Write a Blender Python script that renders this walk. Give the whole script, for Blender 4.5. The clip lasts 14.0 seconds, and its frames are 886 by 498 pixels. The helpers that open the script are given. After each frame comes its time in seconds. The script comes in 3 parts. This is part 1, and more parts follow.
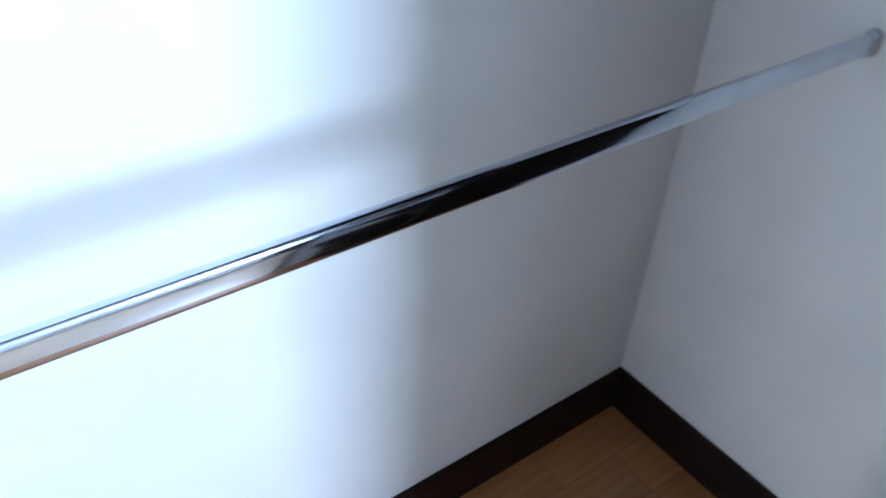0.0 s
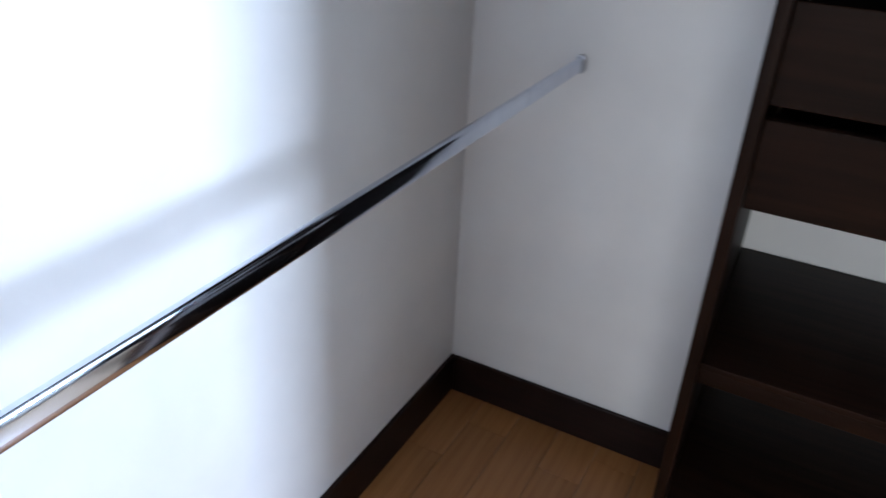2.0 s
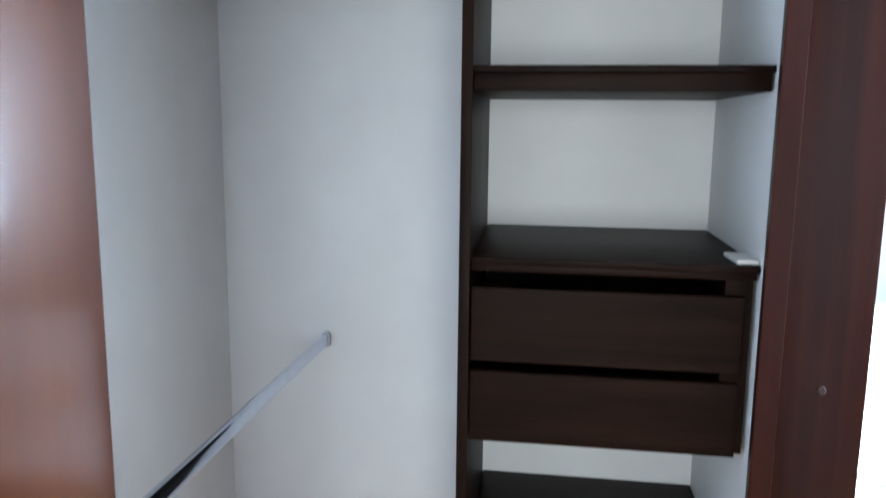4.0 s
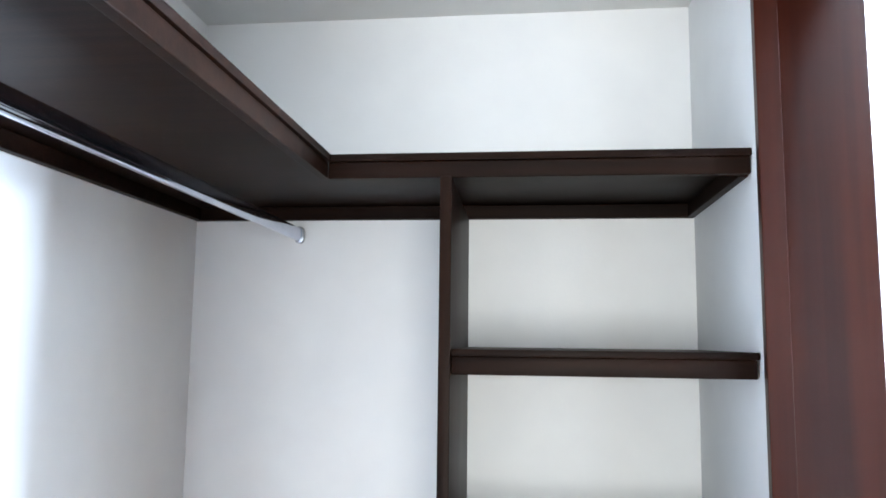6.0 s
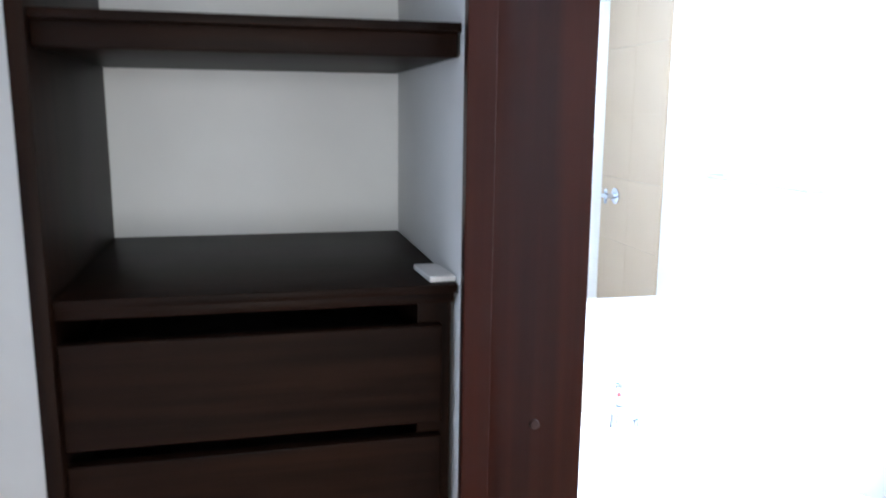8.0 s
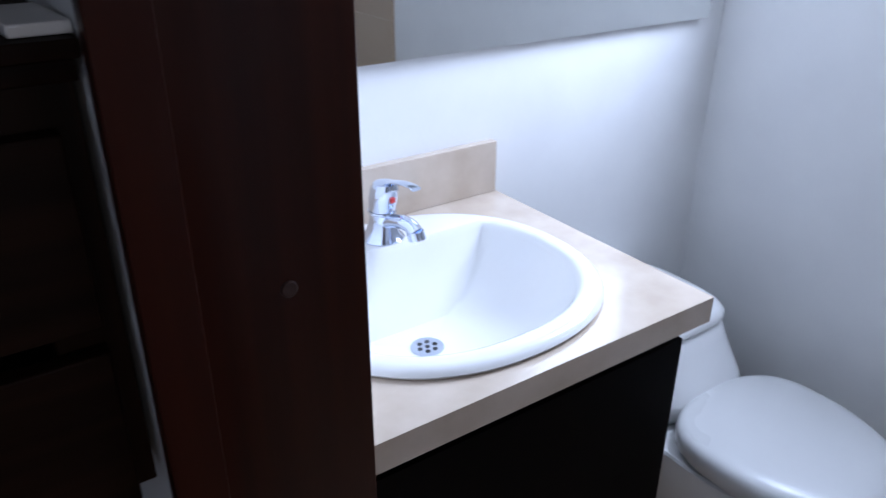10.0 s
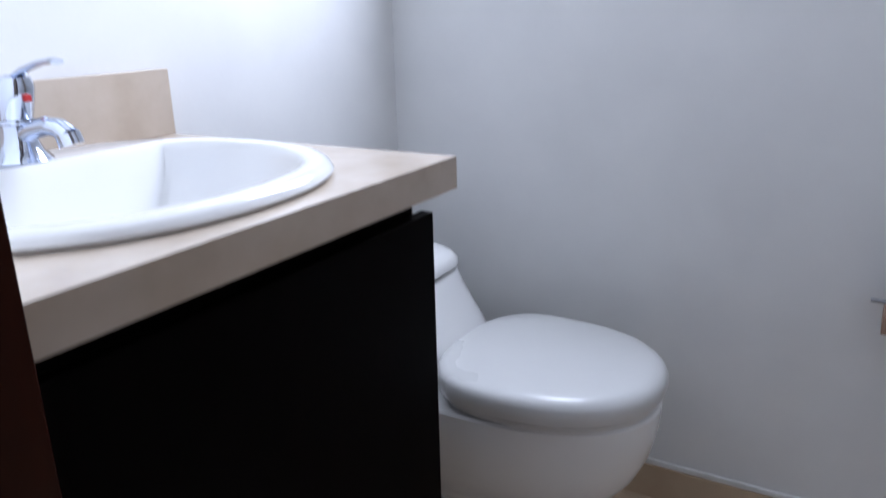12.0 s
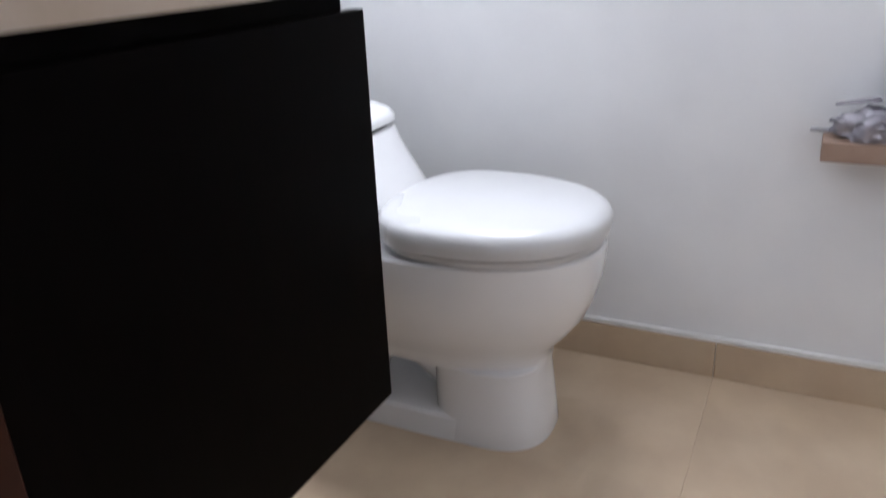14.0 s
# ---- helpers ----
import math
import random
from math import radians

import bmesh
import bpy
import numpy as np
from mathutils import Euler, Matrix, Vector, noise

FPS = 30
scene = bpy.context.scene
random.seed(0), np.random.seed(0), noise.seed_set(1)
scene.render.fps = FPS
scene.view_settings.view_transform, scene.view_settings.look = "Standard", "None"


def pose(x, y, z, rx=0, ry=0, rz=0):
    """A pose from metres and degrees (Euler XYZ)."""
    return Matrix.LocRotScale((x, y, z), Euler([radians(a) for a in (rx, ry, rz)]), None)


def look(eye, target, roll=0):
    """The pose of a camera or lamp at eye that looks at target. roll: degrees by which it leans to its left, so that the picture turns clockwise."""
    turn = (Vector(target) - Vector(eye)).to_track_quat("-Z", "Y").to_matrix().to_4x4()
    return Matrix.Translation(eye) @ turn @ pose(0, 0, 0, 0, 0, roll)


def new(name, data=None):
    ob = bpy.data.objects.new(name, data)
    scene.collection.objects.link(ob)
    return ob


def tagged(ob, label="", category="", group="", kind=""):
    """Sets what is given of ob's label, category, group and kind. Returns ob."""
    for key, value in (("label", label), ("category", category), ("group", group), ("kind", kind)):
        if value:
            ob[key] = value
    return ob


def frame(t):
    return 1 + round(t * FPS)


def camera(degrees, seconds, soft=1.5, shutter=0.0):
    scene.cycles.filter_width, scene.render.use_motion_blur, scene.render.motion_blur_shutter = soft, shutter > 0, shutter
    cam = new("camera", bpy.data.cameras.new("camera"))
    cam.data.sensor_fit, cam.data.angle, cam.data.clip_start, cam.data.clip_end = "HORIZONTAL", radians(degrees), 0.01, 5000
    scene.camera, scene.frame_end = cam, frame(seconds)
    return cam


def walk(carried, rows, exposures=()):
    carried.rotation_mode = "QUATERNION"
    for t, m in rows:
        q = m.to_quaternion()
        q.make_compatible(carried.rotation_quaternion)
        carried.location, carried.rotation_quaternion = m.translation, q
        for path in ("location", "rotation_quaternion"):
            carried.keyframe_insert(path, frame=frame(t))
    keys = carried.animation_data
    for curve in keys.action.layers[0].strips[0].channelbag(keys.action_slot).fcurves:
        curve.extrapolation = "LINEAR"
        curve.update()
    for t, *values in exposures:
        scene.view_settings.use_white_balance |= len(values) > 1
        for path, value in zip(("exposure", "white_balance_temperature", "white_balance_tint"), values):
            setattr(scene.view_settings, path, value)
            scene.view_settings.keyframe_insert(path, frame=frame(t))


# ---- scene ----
cam = camera(60.6, 14.0, shutter=0.4)
PATH = [
    (0, (0.794, -1.186, 1.496), (-0.471, -0.221, 0.284), 2.9),
    (0.5, (0.74, -1.339, 1.49), (-0.586, -0.51, 0.243), 2.5),
    (1, (0.728, -1.462, 1.482), (-0.526, -0.524, 0.239), 3.8),
    (1.5, (0.795, -1.602, 1.514), (-0.29, -0.297, 0.457), 4.3),
    (2, (0.822, -1.713, 1.531), (0.026, -0.15, 0.57), 3.1),
    (2.5, (0.839, -1.811, 1.543), (0.332, -0.077, 0.686), 1.6),
    (3, (0.859, -1.919, 1.576), (0.477, -0.13, 0.768), -0.3),
    (3.3, (0.876, -1.971, 1.593), (0.52, -0.121, 0.921), 0.6),
    (3.6, (0.891, -1.986, 1.624), (0.579, -0.076, 1.119), 0.5),
    (4, (0.894, -1.981, 1.668), (0.615, -0.027, 1.344), 0.6),
    (4.2, (0.894, -1.976, 1.691), (0.615, -0.014, 1.424), 1.0),
    (6.3, (0.885, -1.883, 1.807), (0.683, 0.09, 2.067), -0.1),
    (6.5, (0.876, -1.857, 1.813), (0.775, 0.129, 2.026), -0.6),
    (7, (0.912, -1.743, 1.762), (1.002, 0.254, 1.8), -0.5),
    (7.4, (0.949, -1.631, 1.729), (1.165, 0.354, 1.618), -0.3),
    (7.5, (0.958, -1.618, 1.719), (1.18, 0.359, 1.559), -0.3),
    (7.7, (0.977, -1.593, 1.699), (1.319, 0.36, 1.441), -0.4),
    (8, (1.014, -1.562, 1.661), (1.469, 0.352, 1.301), 0.6),
    (8.2, (1.025, -1.519, 1.636), (1.527, 0.375, 1.233), 1.7),
    (10.3, (1.203, -0.988, 1.5), (2.357, 0.359, 0.577), -0.1),
    (10.6, (1.202, -0.931, 1.505), (2.505, 0.282, 0.593), -0.5),
    (11, (1.215, -0.9, 1.479), (2.624, 0.207, 0.59), 0.4),
    (11.2, (1.238, -0.902, 1.435), (2.698, 0.227, 0.665), 1.7),
    (11.5, (1.249, -0.935, 1.307), (2.836, 0.098, 0.661), 2.0),
    (12.1, (1.248, -0.962, 1.071), (2.888, 0.018, 0.479), -1.7),
    (12.3, (1.236, -0.976, 1.002), (2.883, -0.003, 0.421), -1.2),
    (12.5, (1.227, -0.968, 0.943), (2.871, -0.025, 0.305), -1.8),
    (12.8, (1.23, -0.964, 0.868), (2.871, -0.093, 0.128), -2.0),
    (13, (1.223, -0.974, 0.843), (2.844, -0.099, 0.063), -3.2),
    (13.5, (1.216, -0.969, 0.806), (2.848, -0.129, 0.012), -3.0),
    (14, (1.241, -0.956, 0.924), (2.902, -0.131, 0.177), -2.4),
]
BATH_W, BED_W = 130.0, 84.0
EXPOSURES = [(0.0, -0.05, 5100, 8), (0.6, -1.0, 5250, 13), (1.0, -1.05, 5200, 14), (1.5, -0.6, 5300, 13), (2.0, -0.1, 5600, 13), (3.0, 0.4, 5800, 13), (4.2, 0.5, 5450, 7), (6.5, 1.25, 5750, 10),
             (7.0, 0.58, 5600, 10), (7.5, 0.66, 5650, 11), (8.2, 0.1, 5650, 12), (10.3, -2.2, 5500, 20), (11.0, -2.33, 5550, 20), (11.5, -2.3, 5700, 20), (12.0, -1.93, 5950, 20), (12.5, -1.1, 6650, 19), (13.0, -0.9, 6500, 18), (13.4, -0.25, 6350, 18), (14.0, -1.1, 6400, 20)]
walk(cam, [(t, look(eye, target, roll)) for t, eye, target, roll in PATH], EXPOSURES)


# ---------------------------------------------------------------- light
world = bpy.data.worlds.new("sky")
scene.world = world
world.use_nodes = True
sky_nodes = world.node_tree
sky = sky_nodes.nodes.new("ShaderNodeTexSky")
sky.sky_type = "NISHITA"
sky.sun_disc = False
sky.sun_elevation, sky.sun_rotation = radians(50), radians(120)
sky_nodes.links.new(sky.outputs[0], sky_nodes.nodes["Background"].inputs[0])
sky_nodes.nodes["Background"].inputs[1].default_value = 0.1


def window_light(name, m, width, height, watts, colour):
    lamp = bpy.data.lights.new(name, "AREA")
    lamp.shape, lamp.size, lamp.size_y = "RECTANGLE", width, height
    lamp.energy, lamp.color = watts, colour
    ob = new(name, lamp)
    ob.matrix_world = m
    return ob


# daylight in the two window openings: bathroom wall and bedroom behind
window_light("bathroom_window_light", look((2.862, -0.36, 1.83), (0.0, -0.36, 1.83)), 0.36, 0.72, BATH_W, (0.82, 0.91, 1.0))
window_light("bedroom_window_light", look((1.25, -4.78, 1.5), (1.25, 0, 1.5)), 1.7, 1.2, BED_W, (1.0, 0.945, 0.80))


# ---------------------------------------------------------------- materials
def surface(name, colour, second=None, rough=0.5, metal=0.0, grain=(8.0, 8.0, 8.0), detail=5.0, mix=(0.35, 0.65),
            stains=0.0, bump=0.0, bump_scale=120.0, rough_var=0.08, coat=0.0, per_piece=0.0, tone=None, spec=0.5):
    m = bpy.data.materials.new(name)
    m.use_nodes = True
    nt = m.node_tree
    bsdf = nt.nodes["Principled BSDF"]
    L = nt.links.new

    def node(kind):
        return nt.nodes.new(kind)

    coord = node("ShaderNodeTexCoord")
    mp = node("ShaderNodeMapping")
    mp.inputs["Scale"].default_value = grain
    L(coord.outputs["Object"], mp.inputs[0])
    fine = node("ShaderNodeTexNoise")
    fine.inputs["Scale"].default_value, fine.inputs["Detail"].default_value = 1.0, detail
    L(mp.outputs[0], fine.inputs["Vector"])
    ramp = node("ShaderNodeMapRange")
    ramp.inputs[1].default_value, ramp.inputs[2].default_value = mix
    L(fine.outputs[0], ramp.inputs[0])
    col = node("ShaderNodeMix")
    col.data_type = "RGBA"
    col.inputs[6].default_value, col.inputs[7].default_value = (*colour, 1), (*(second or colour), 1)
    L(ramp.outputs[0], col.inputs[0])
    out = col.outputs[2]
    broad = node("ShaderNodeTexNoise")
    broad.inputs["Scale"].default_value, broad.inputs["Detail"].default_value = 2.3, 4
    L(coord.outputs["Object"], broad.inputs["Vector"])
    if stains:
        dirt = node("ShaderNodeMapRange")
        dirt.inputs[1].default_value, dirt.inputs[2].default_value = 0.3, 0.75
        dirt.inputs[3].default_value, dirt.inputs[4].default_value = 1.0 + stains * 0.4, 1.0 - stains
        L(broad.outputs[0], dirt.inputs[0])
        mul = node("ShaderNodeVectorMath")
        mul.operation = "SCALE"
        L(out, mul.inputs[0])
        L(dirt.outputs[0], mul.inputs["Scale"])
        out = mul.outputs[0]
    if per_piece:
        info = node("ShaderNodeObjectInfo")
        pr = node("ShaderNodeMapRange")
        pr.inputs[3].default_value, pr.inputs[4].default_value = 1 - per_piece, 1 + per_piece
        L(info.outputs["Random"], pr.inputs[0])
        mul = node("ShaderNodeVectorMath")
        mul.operation = "SCALE"
        L(out, mul.inputs[0])
        L(pr.outputs[0], mul.inputs["Scale"])
        out = mul.outputs[0]
    L(out, bsdf.inputs["Base Color"])
    rr = node("ShaderNodeMapRange")
    rr.inputs[3].default_value, rr.inputs[4].default_value = max(0.02, rough - rough_var), min(1, rough + rough_var)
    L(broad.outputs[0], rr.inputs[0])
    L(rr.outputs[0], bsdf.inputs["Roughness"])
    bsdf.inputs["Metallic"].default_value = metal
    bsdf.inputs["Specular IOR Level"].default_value = spec
    bsdf.inputs["Coat Weight"].default_value = coat
    bsdf.inputs["Coat Roughness"].default_value = 0.12
    if bump:
        bn = node("ShaderNodeTexNoise")
        bn.inputs["Scale"].default_value, bn.inputs["Detail"].default_value = bump_scale, 3
        L(coord.outputs["Object"], bn.inputs["Vector"])
        bp = node("ShaderNodeBump")
        bp.inputs["Strength"].default_value, bp.inputs["Distance"].default_value = bump, 0.002
        L(bn.outputs[0], bp.inputs["Height"])
        L(bp.outputs[0], bsdf.inputs["Normal"])
    return m


WALL = surface("painted_plaster", (0.80, 0.80, 0.79), (0.76, 0.76, 0.755), 0.55, grain=(5, 5, 5), stains=0.035, bump=0.12, bump_scale=90)
CREAM = surface("cream_plaster", (0.80, 0.79, 0.74), (0.77, 0.76, 0.71), 0.6, grain=(5, 5, 5), stains=0.03, bump=0.12, bump_scale=90)
CEIL = surface("ceiling_paint", (0.78, 0.78, 0.76), (0.74, 0.74, 0.72), 0.8, grain=(4, 4, 4), stains=0.03, bump=0.15, bump_scale=70)
DARK = surface("dark_oak_melamine", (0.0135, 0.0056, 0.0030), (0.0058, 0.0024, 0.0013), 0.45, grain=(3, 60, 60), stains=0.25, bump=0.08, bump_scale=220, spec=0.06)
DARKV = surface("dark_oak_melamine_upright", (0.0135, 0.0056, 0.0030), (0.0058, 0.0024, 0.0013), 0.45, grain=(60, 60, 3), stains=0.25, bump=0.08, bump_scale=220, spec=0.06)
JAMB = surface("varnished_cedar", (0.150, 0.036, 0.0042), (0.068, 0.0145, 0.0019), 0.38, grain=(34, 34, 1.0), detail=5, mix=(0.28, 0.72), stains=0.12, spec=0.1, coat=0.25, rough_var=0.03)
MAHOG = surface("dark_mahogany_varnish", (0.037, 0.0078, 0.0036), (0.017, 0.0036, 0.0019), 0.30, grain=(30, 30, 0.9), detail=4, mix=(0.25, 0.75), stains=0.1, coat=0.0, rough_var=0.03, spec=0.12)
SKIRT = surface("dark_stained_skirting", (0.016, 0.007, 0.005), (0.009, 0.004, 0.0035), 0.45, grain=(6, 6, 60), stains=0.2, bump=0.05, spec=0.22)
PLANK = surface("oak_laminate", (0.37, 0.165, 0.052), (0.25, 0.100, 0.028), 0.42, grain=(55, 2.2, 20), mix=(0.3, 0.72), stains=0.18, bump=0.05, per_piece=0.06)
CHROME = surface("chrome", (0.64, 0.69, 0.80), (0.57, 0.62, 0.73), 0.09, metal=1.0, grain=(20, 20, 20), rough_var=0.03)
CHROME_DULL = surface("zinc_fitting", (0.42, 0.43, 0.46), (0.34, 0.35, 0.37), 0.35, metal=1.0, grain=(40, 40, 40))
PORCELAIN = surface("glazed_porcelain", (0.83, 0.83, 0.82), (0.81, 0.81, 0.805), 0.1, grain=(6, 6, 6), rough_var=0.03, coat=0.4)
SEAT = surface("white_seat_plastic", (0.66, 0.66, 0.65), (0.64, 0.64, 0.63), 0.29, grain=(6, 6, 6), rough_var=0.05)
MARBLE = surface("beige_marble", (0.60, 0.51, 0.42), (0.51, 0.42, 0.33), 0.14, grain=(14, 14, 14), detail=9, mix=(0.35, 0.7), stains=0.12, coat=0.3)
CABINET = surface("wenge_veneer", (0.0024, 0.0014, 0.0014), (0.0012, 0.0008, 0.0008), 0.5, grain=(70, 70, 4), stains=0.3, bump=0.06, bump_scale=200, spec=0.03)
TILE = surface("beige_porcelain_tile", (0.55, 0.42, 0.29), (0.49, 0.365, 0.25), 0.3, grain=(9, 9, 9), detail=8, stains=0.1, per_piece=0.03, bump=0.03)
TILEWALL = surface("beige_shower_tile", (0.42, 0.325, 0.235), (0.41, 0.315, 0.228), 0.35, grain=(3, 3, 3), detail=3, per_piece=0.012, rough_var=0.0)
GROUT = surface("tile_grout", (0.50, 0.38, 0.26), (0.44, 0.33, 0.23), 0.9, grain=(40, 40, 40))
CAULK = surface("white_sealant", (0.78, 0.78, 0.76), (0.70, 0.70, 0.68), 0.5, grain=(20, 20, 20))
CARD = surface("white_plastic", (0.74, 0.73, 0.72), (0.68, 0.67, 0.66), 0.4, grain=(20, 20, 20))
# near black that puts the shade inside gaps and hollows into the colour
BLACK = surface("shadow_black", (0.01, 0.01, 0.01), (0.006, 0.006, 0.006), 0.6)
WRAP = surface("crumpled_foil_wrap", (0.40, 0.38, 0.41), (0.20, 0.19, 0.22), 0.25, metal=0.2, grain=(25, 25, 25), mix=(0.4, 0.6))
BOXCARD = surface("brown_box_card", (0.34, 0.23, 0.17), (0.28, 0.18, 0.13), 0.7, grain=(20, 20, 20))
RED = surface("red_mark", (0.5, 0.03, 0.03), rough=0.4)

MIRROR = bpy.data.materials.new("mirror_glass")
MIRROR.use_nodes = True
_b = MIRROR.node_tree.nodes["Principled BSDF"]
_b.inputs["Metallic"].default_value, _b.inputs["Roughness"].default_value = 1.0, 0.015
_b.inputs["Base Color"].default_value = (0.86, 0.88, 0.87, 1)


# ---------------------------------------------------------------- mesh helpers
def finish(ob, smooth=True):
    if smooth:
        for p in ob.data.polygons:
            p.use_smooth = True
        ob.data.set_sharp_from_angle(angle=radians(20 if len(ob.data.polygons) <= 110 else 35))
    return ob


def part(name, bm, material, parent=None, label="", smooth=True):
    bmesh.ops.recalc_face_normals(bm, faces=bm.faces)
    me = bpy.data.meshes.new(name)
    bm.to_mesh(me)
    bm.free()
    me.materials.append(material)
    ob = new(name, me)
    if parent:
        ob.parent = parent
    if label:
        ob["label"] = label
    return finish(ob, smooth)


def thing(name, label, category, group="", kind="", at=(0, 0, 0)):
    ob = new(name)
    ob.empty_display_size = 0.05
    ob.location = at
    return tagged(ob, label, category, group, kind)


def box(x0, x1, y0, y1, z0, z1, bevel=0.0, seg=2, bm=None):
    b = bmesh.new()
    bmesh.ops.create_cube(b, size=1)
    for v in b.verts:
        v.co = Vector(((x0 + x1) / 2 + v.co.x * (x1 - x0), (y0 + y1) / 2 + v.co.y * (y1 - y0), (z0 + z1) / 2 + v.co.z * (z1 - z0)))
    if bevel:
        bmesh.ops.bevel(b, geom=b.edges[:], offset=bevel, segments=seg, affect="EDGES", profile=0.5)
    return join(bm, b)


def join(bm, b):
    if bm is None:
        return b
    me = bpy.data.meshes.new("tmp")
    b.to_mesh(me)
    b.free()
    bm.from_mesh(me)
    bpy.data.meshes.remove(me)
    return bm


def prism(points, z0, z1, bevel=0.0, bm=None):
    b = bmesh.new()
    lo = [b.verts.new((x, y, z0)) for x, y in points]
    hi = [b.verts.new((x, y, z1)) for x, y in points]
    n = len(points)
    b.faces.new(lo[::-1])
    b.faces.new(hi)
    for i in range(n):
        b.faces.new((lo[i], lo[(i + 1) % n], hi[(i + 1) % n], hi[i]))
    if bevel:
        bmesh.ops.bevel(b, geom=b.edges[:], offset=bevel, segments=3, affect="EDGES", profile=0.5)
    return join(bm, b)


def loft(rings, close=True, bm=None):
    """Skin over rings of points of equal number."""
    b = bmesh.new()
    vs = [[b.verts.new(p) for p in r] for r in rings]
    n = len(rings[0])
    for a, c in zip(vs, vs[1:]):
        for i in range(n):
            b.faces.new((a[i], a[(i + 1) % n], c[(i + 1) % n], c[i]))
    if close:
        b.faces.new(vs[0][::-1])
        b.faces.new(vs[-1])
    return join(bm, b)


def sweep(path, rx, ry=None, n=20, up=(0, 0, 1), bm=None):
    """A tube of oval section along a path of points; rx across, ry along up."""
    ry = rx if ry is None else ry
    rings = []
    P = [Vector(p) for p in path]
    for i, p in enumerate(P):
        d = (P[min(i + 1, len(P) - 1)] - P[max(i - 1, 0)]).normalized()
        u = Vector(up)
        side = d.cross(u)
        if side.length < 1e-4:
            side = d.cross(Vector((1, 0, 0)))
        side.normalize()
        u = side.cross(d)
        rings.append([p + side * rx * math.cos(a) + u * ry * math.sin(a) for a in (2 * math.pi * k / n for k in range(n))])
    return loft(rings, True, bm)


def superoval(cx, cy, a, b, z, e=2.0, n=64, flat=None):
    pts = []
    for k in range(n):
        t = 2 * math.pi * k / n
        c, s = math.cos(t), math.sin(t)
        x = cx + a * math.copysign(abs(c) ** (2 / e), c)
        y = cy + b * math.copysign(abs(s) ** (2 / e), s)
        if flat is not None:
            y = min(y, flat)
        pts.append(Vector((x, y, z)))
    return pts


def disc(x, y, z, r, h, bm=None, n=28):
    return loft([superoval(x, y, r, r, z, n=n), superoval(x, y, r, r, z + h, n=n)], True, bm)


def wall(name, bm, material, label):
    return tagged(part(name, bm, material, None, "", False), label, "wall", kind="structure")


# ---------------------------------------------------------------- structure
CH = 2.650          # ceiling
CY = 0.106          # bathroom back wall
DX = 2.815          # bathroom end wall
PX = 1.2875         # face of the partition beside the shelves
wall("wall_closet_side", box(-0.12, 0, -1.812, 0.15, 0, CH), WALL, "smooth white painted closet side wall behind the rails")
wall("wall_closet_back", box(0, PX, 0, 0.15, 0, CH), WALL, "smooth white painted closet back wall behind the shelves")
wall("wall_closet_partition", box(PX, 1.3045, -0.5565, 0, 0, CH), WALL, "white painted partition closing the shelf recess")
wall("wall_vanity_side", box(1.320, 1.508, -0.4555, CY, 0, CH), WALL, "white painted wall beside the vanity")
wall("wall_bathroom_back", box(PX, DX, CY, CY + 0.12, 0, CH), WALL, "white painted bathroom wall behind the vanity and toilet")
# end wall with its high window opening
wy0, wy1, wz0, wz1 = -0.58, -0.14, 1.44, 2.22
bm = box(DX, DX + 0.12, wy1, CY + 0.12, 0, CH)
bm = box(DX, DX + 0.12, -2.20, wy0, 0, CH, bm=bm)
bm = box(DX, DX + 0.12, wy0, wy1, 0, wz0, bm=bm)
bm = box(DX, DX + 0.12, wy0, wy1, wz1, CH, bm=bm)
wall("wall_bathroom_end", bm, WALL, "white painted bathroom end wall with a small high window")
wall("wall_bathroom_shower", box(1.510, DX, -2.20, -2.08, 0, CH), WALL, "bathroom wall at the end of the shower")
wall("wall_passage", box(1.320, 1.510, -2.20, -1.335, 0, CH), WALL, "white painted wall beside the bathroom doorway")
wall("wall_bedroom_partition", box(-1.5, 0.741, -1.955, -1.812, 0, CH), WALL, "white painted partition beside the closet opening")
wall("wall_bedroom_partition_far", box(1.510, 3.2, -2.32, -2.201, 0, CH), WALL, "white painted partition on the bedroom side")
wall("wall_over_opening", box(0.741, 1.3195, -1.955, -1.812, 2.54, CH), WALL, "white painted wall over the closet opening")
wall("wall_over_bathroom_door", box(1.320, 1.508, -1.3345, -0.456, 2.54, CH), WALL, "white painted wall over the bathroom doorway")
# bedroom that closes the place behind the camera
wall("wall_bedroom_west", box(-1.62, -1.5, -4.9, -1.955, 0, CH), CREAM, "plain cream bedroom wall")
wall("wall_bedroom_east", box(3.2, 3.32, -4.9, -2.201, 0, CH), CREAM, "plain cream bedroom wall")
bm = box(-1.5, 0.35, -4.9, -4.8, 0, CH)
bm = box(2.15, 3.2, -4.9, -4.8, 0, CH, bm=bm)
bm = box(0.35, 2.15, -4.9, -4.8, 0, 0.85, bm=bm)
bm = box(0.35, 2.15, -4.9, -4.8, 2.12, CH, bm=bm)
wall("wall_bedroom_window", bm, CREAM, "plain cream bedroom wall with a wide window opening")
tagged(part("ceiling", box(-1.62, 3.32, -4.9, 0.40, CH, CH + 0.1), CEIL, None, "", False), "flat off-white painted ceiling", "ceiling", kind="structure")
tagged(part("subfloor", box(-1.62, 3.32, -4.9, 0.40, -0.12, -0.012), GROUT, None, "", False), "bare screed under the floor finishes", "floor", kind="structure")


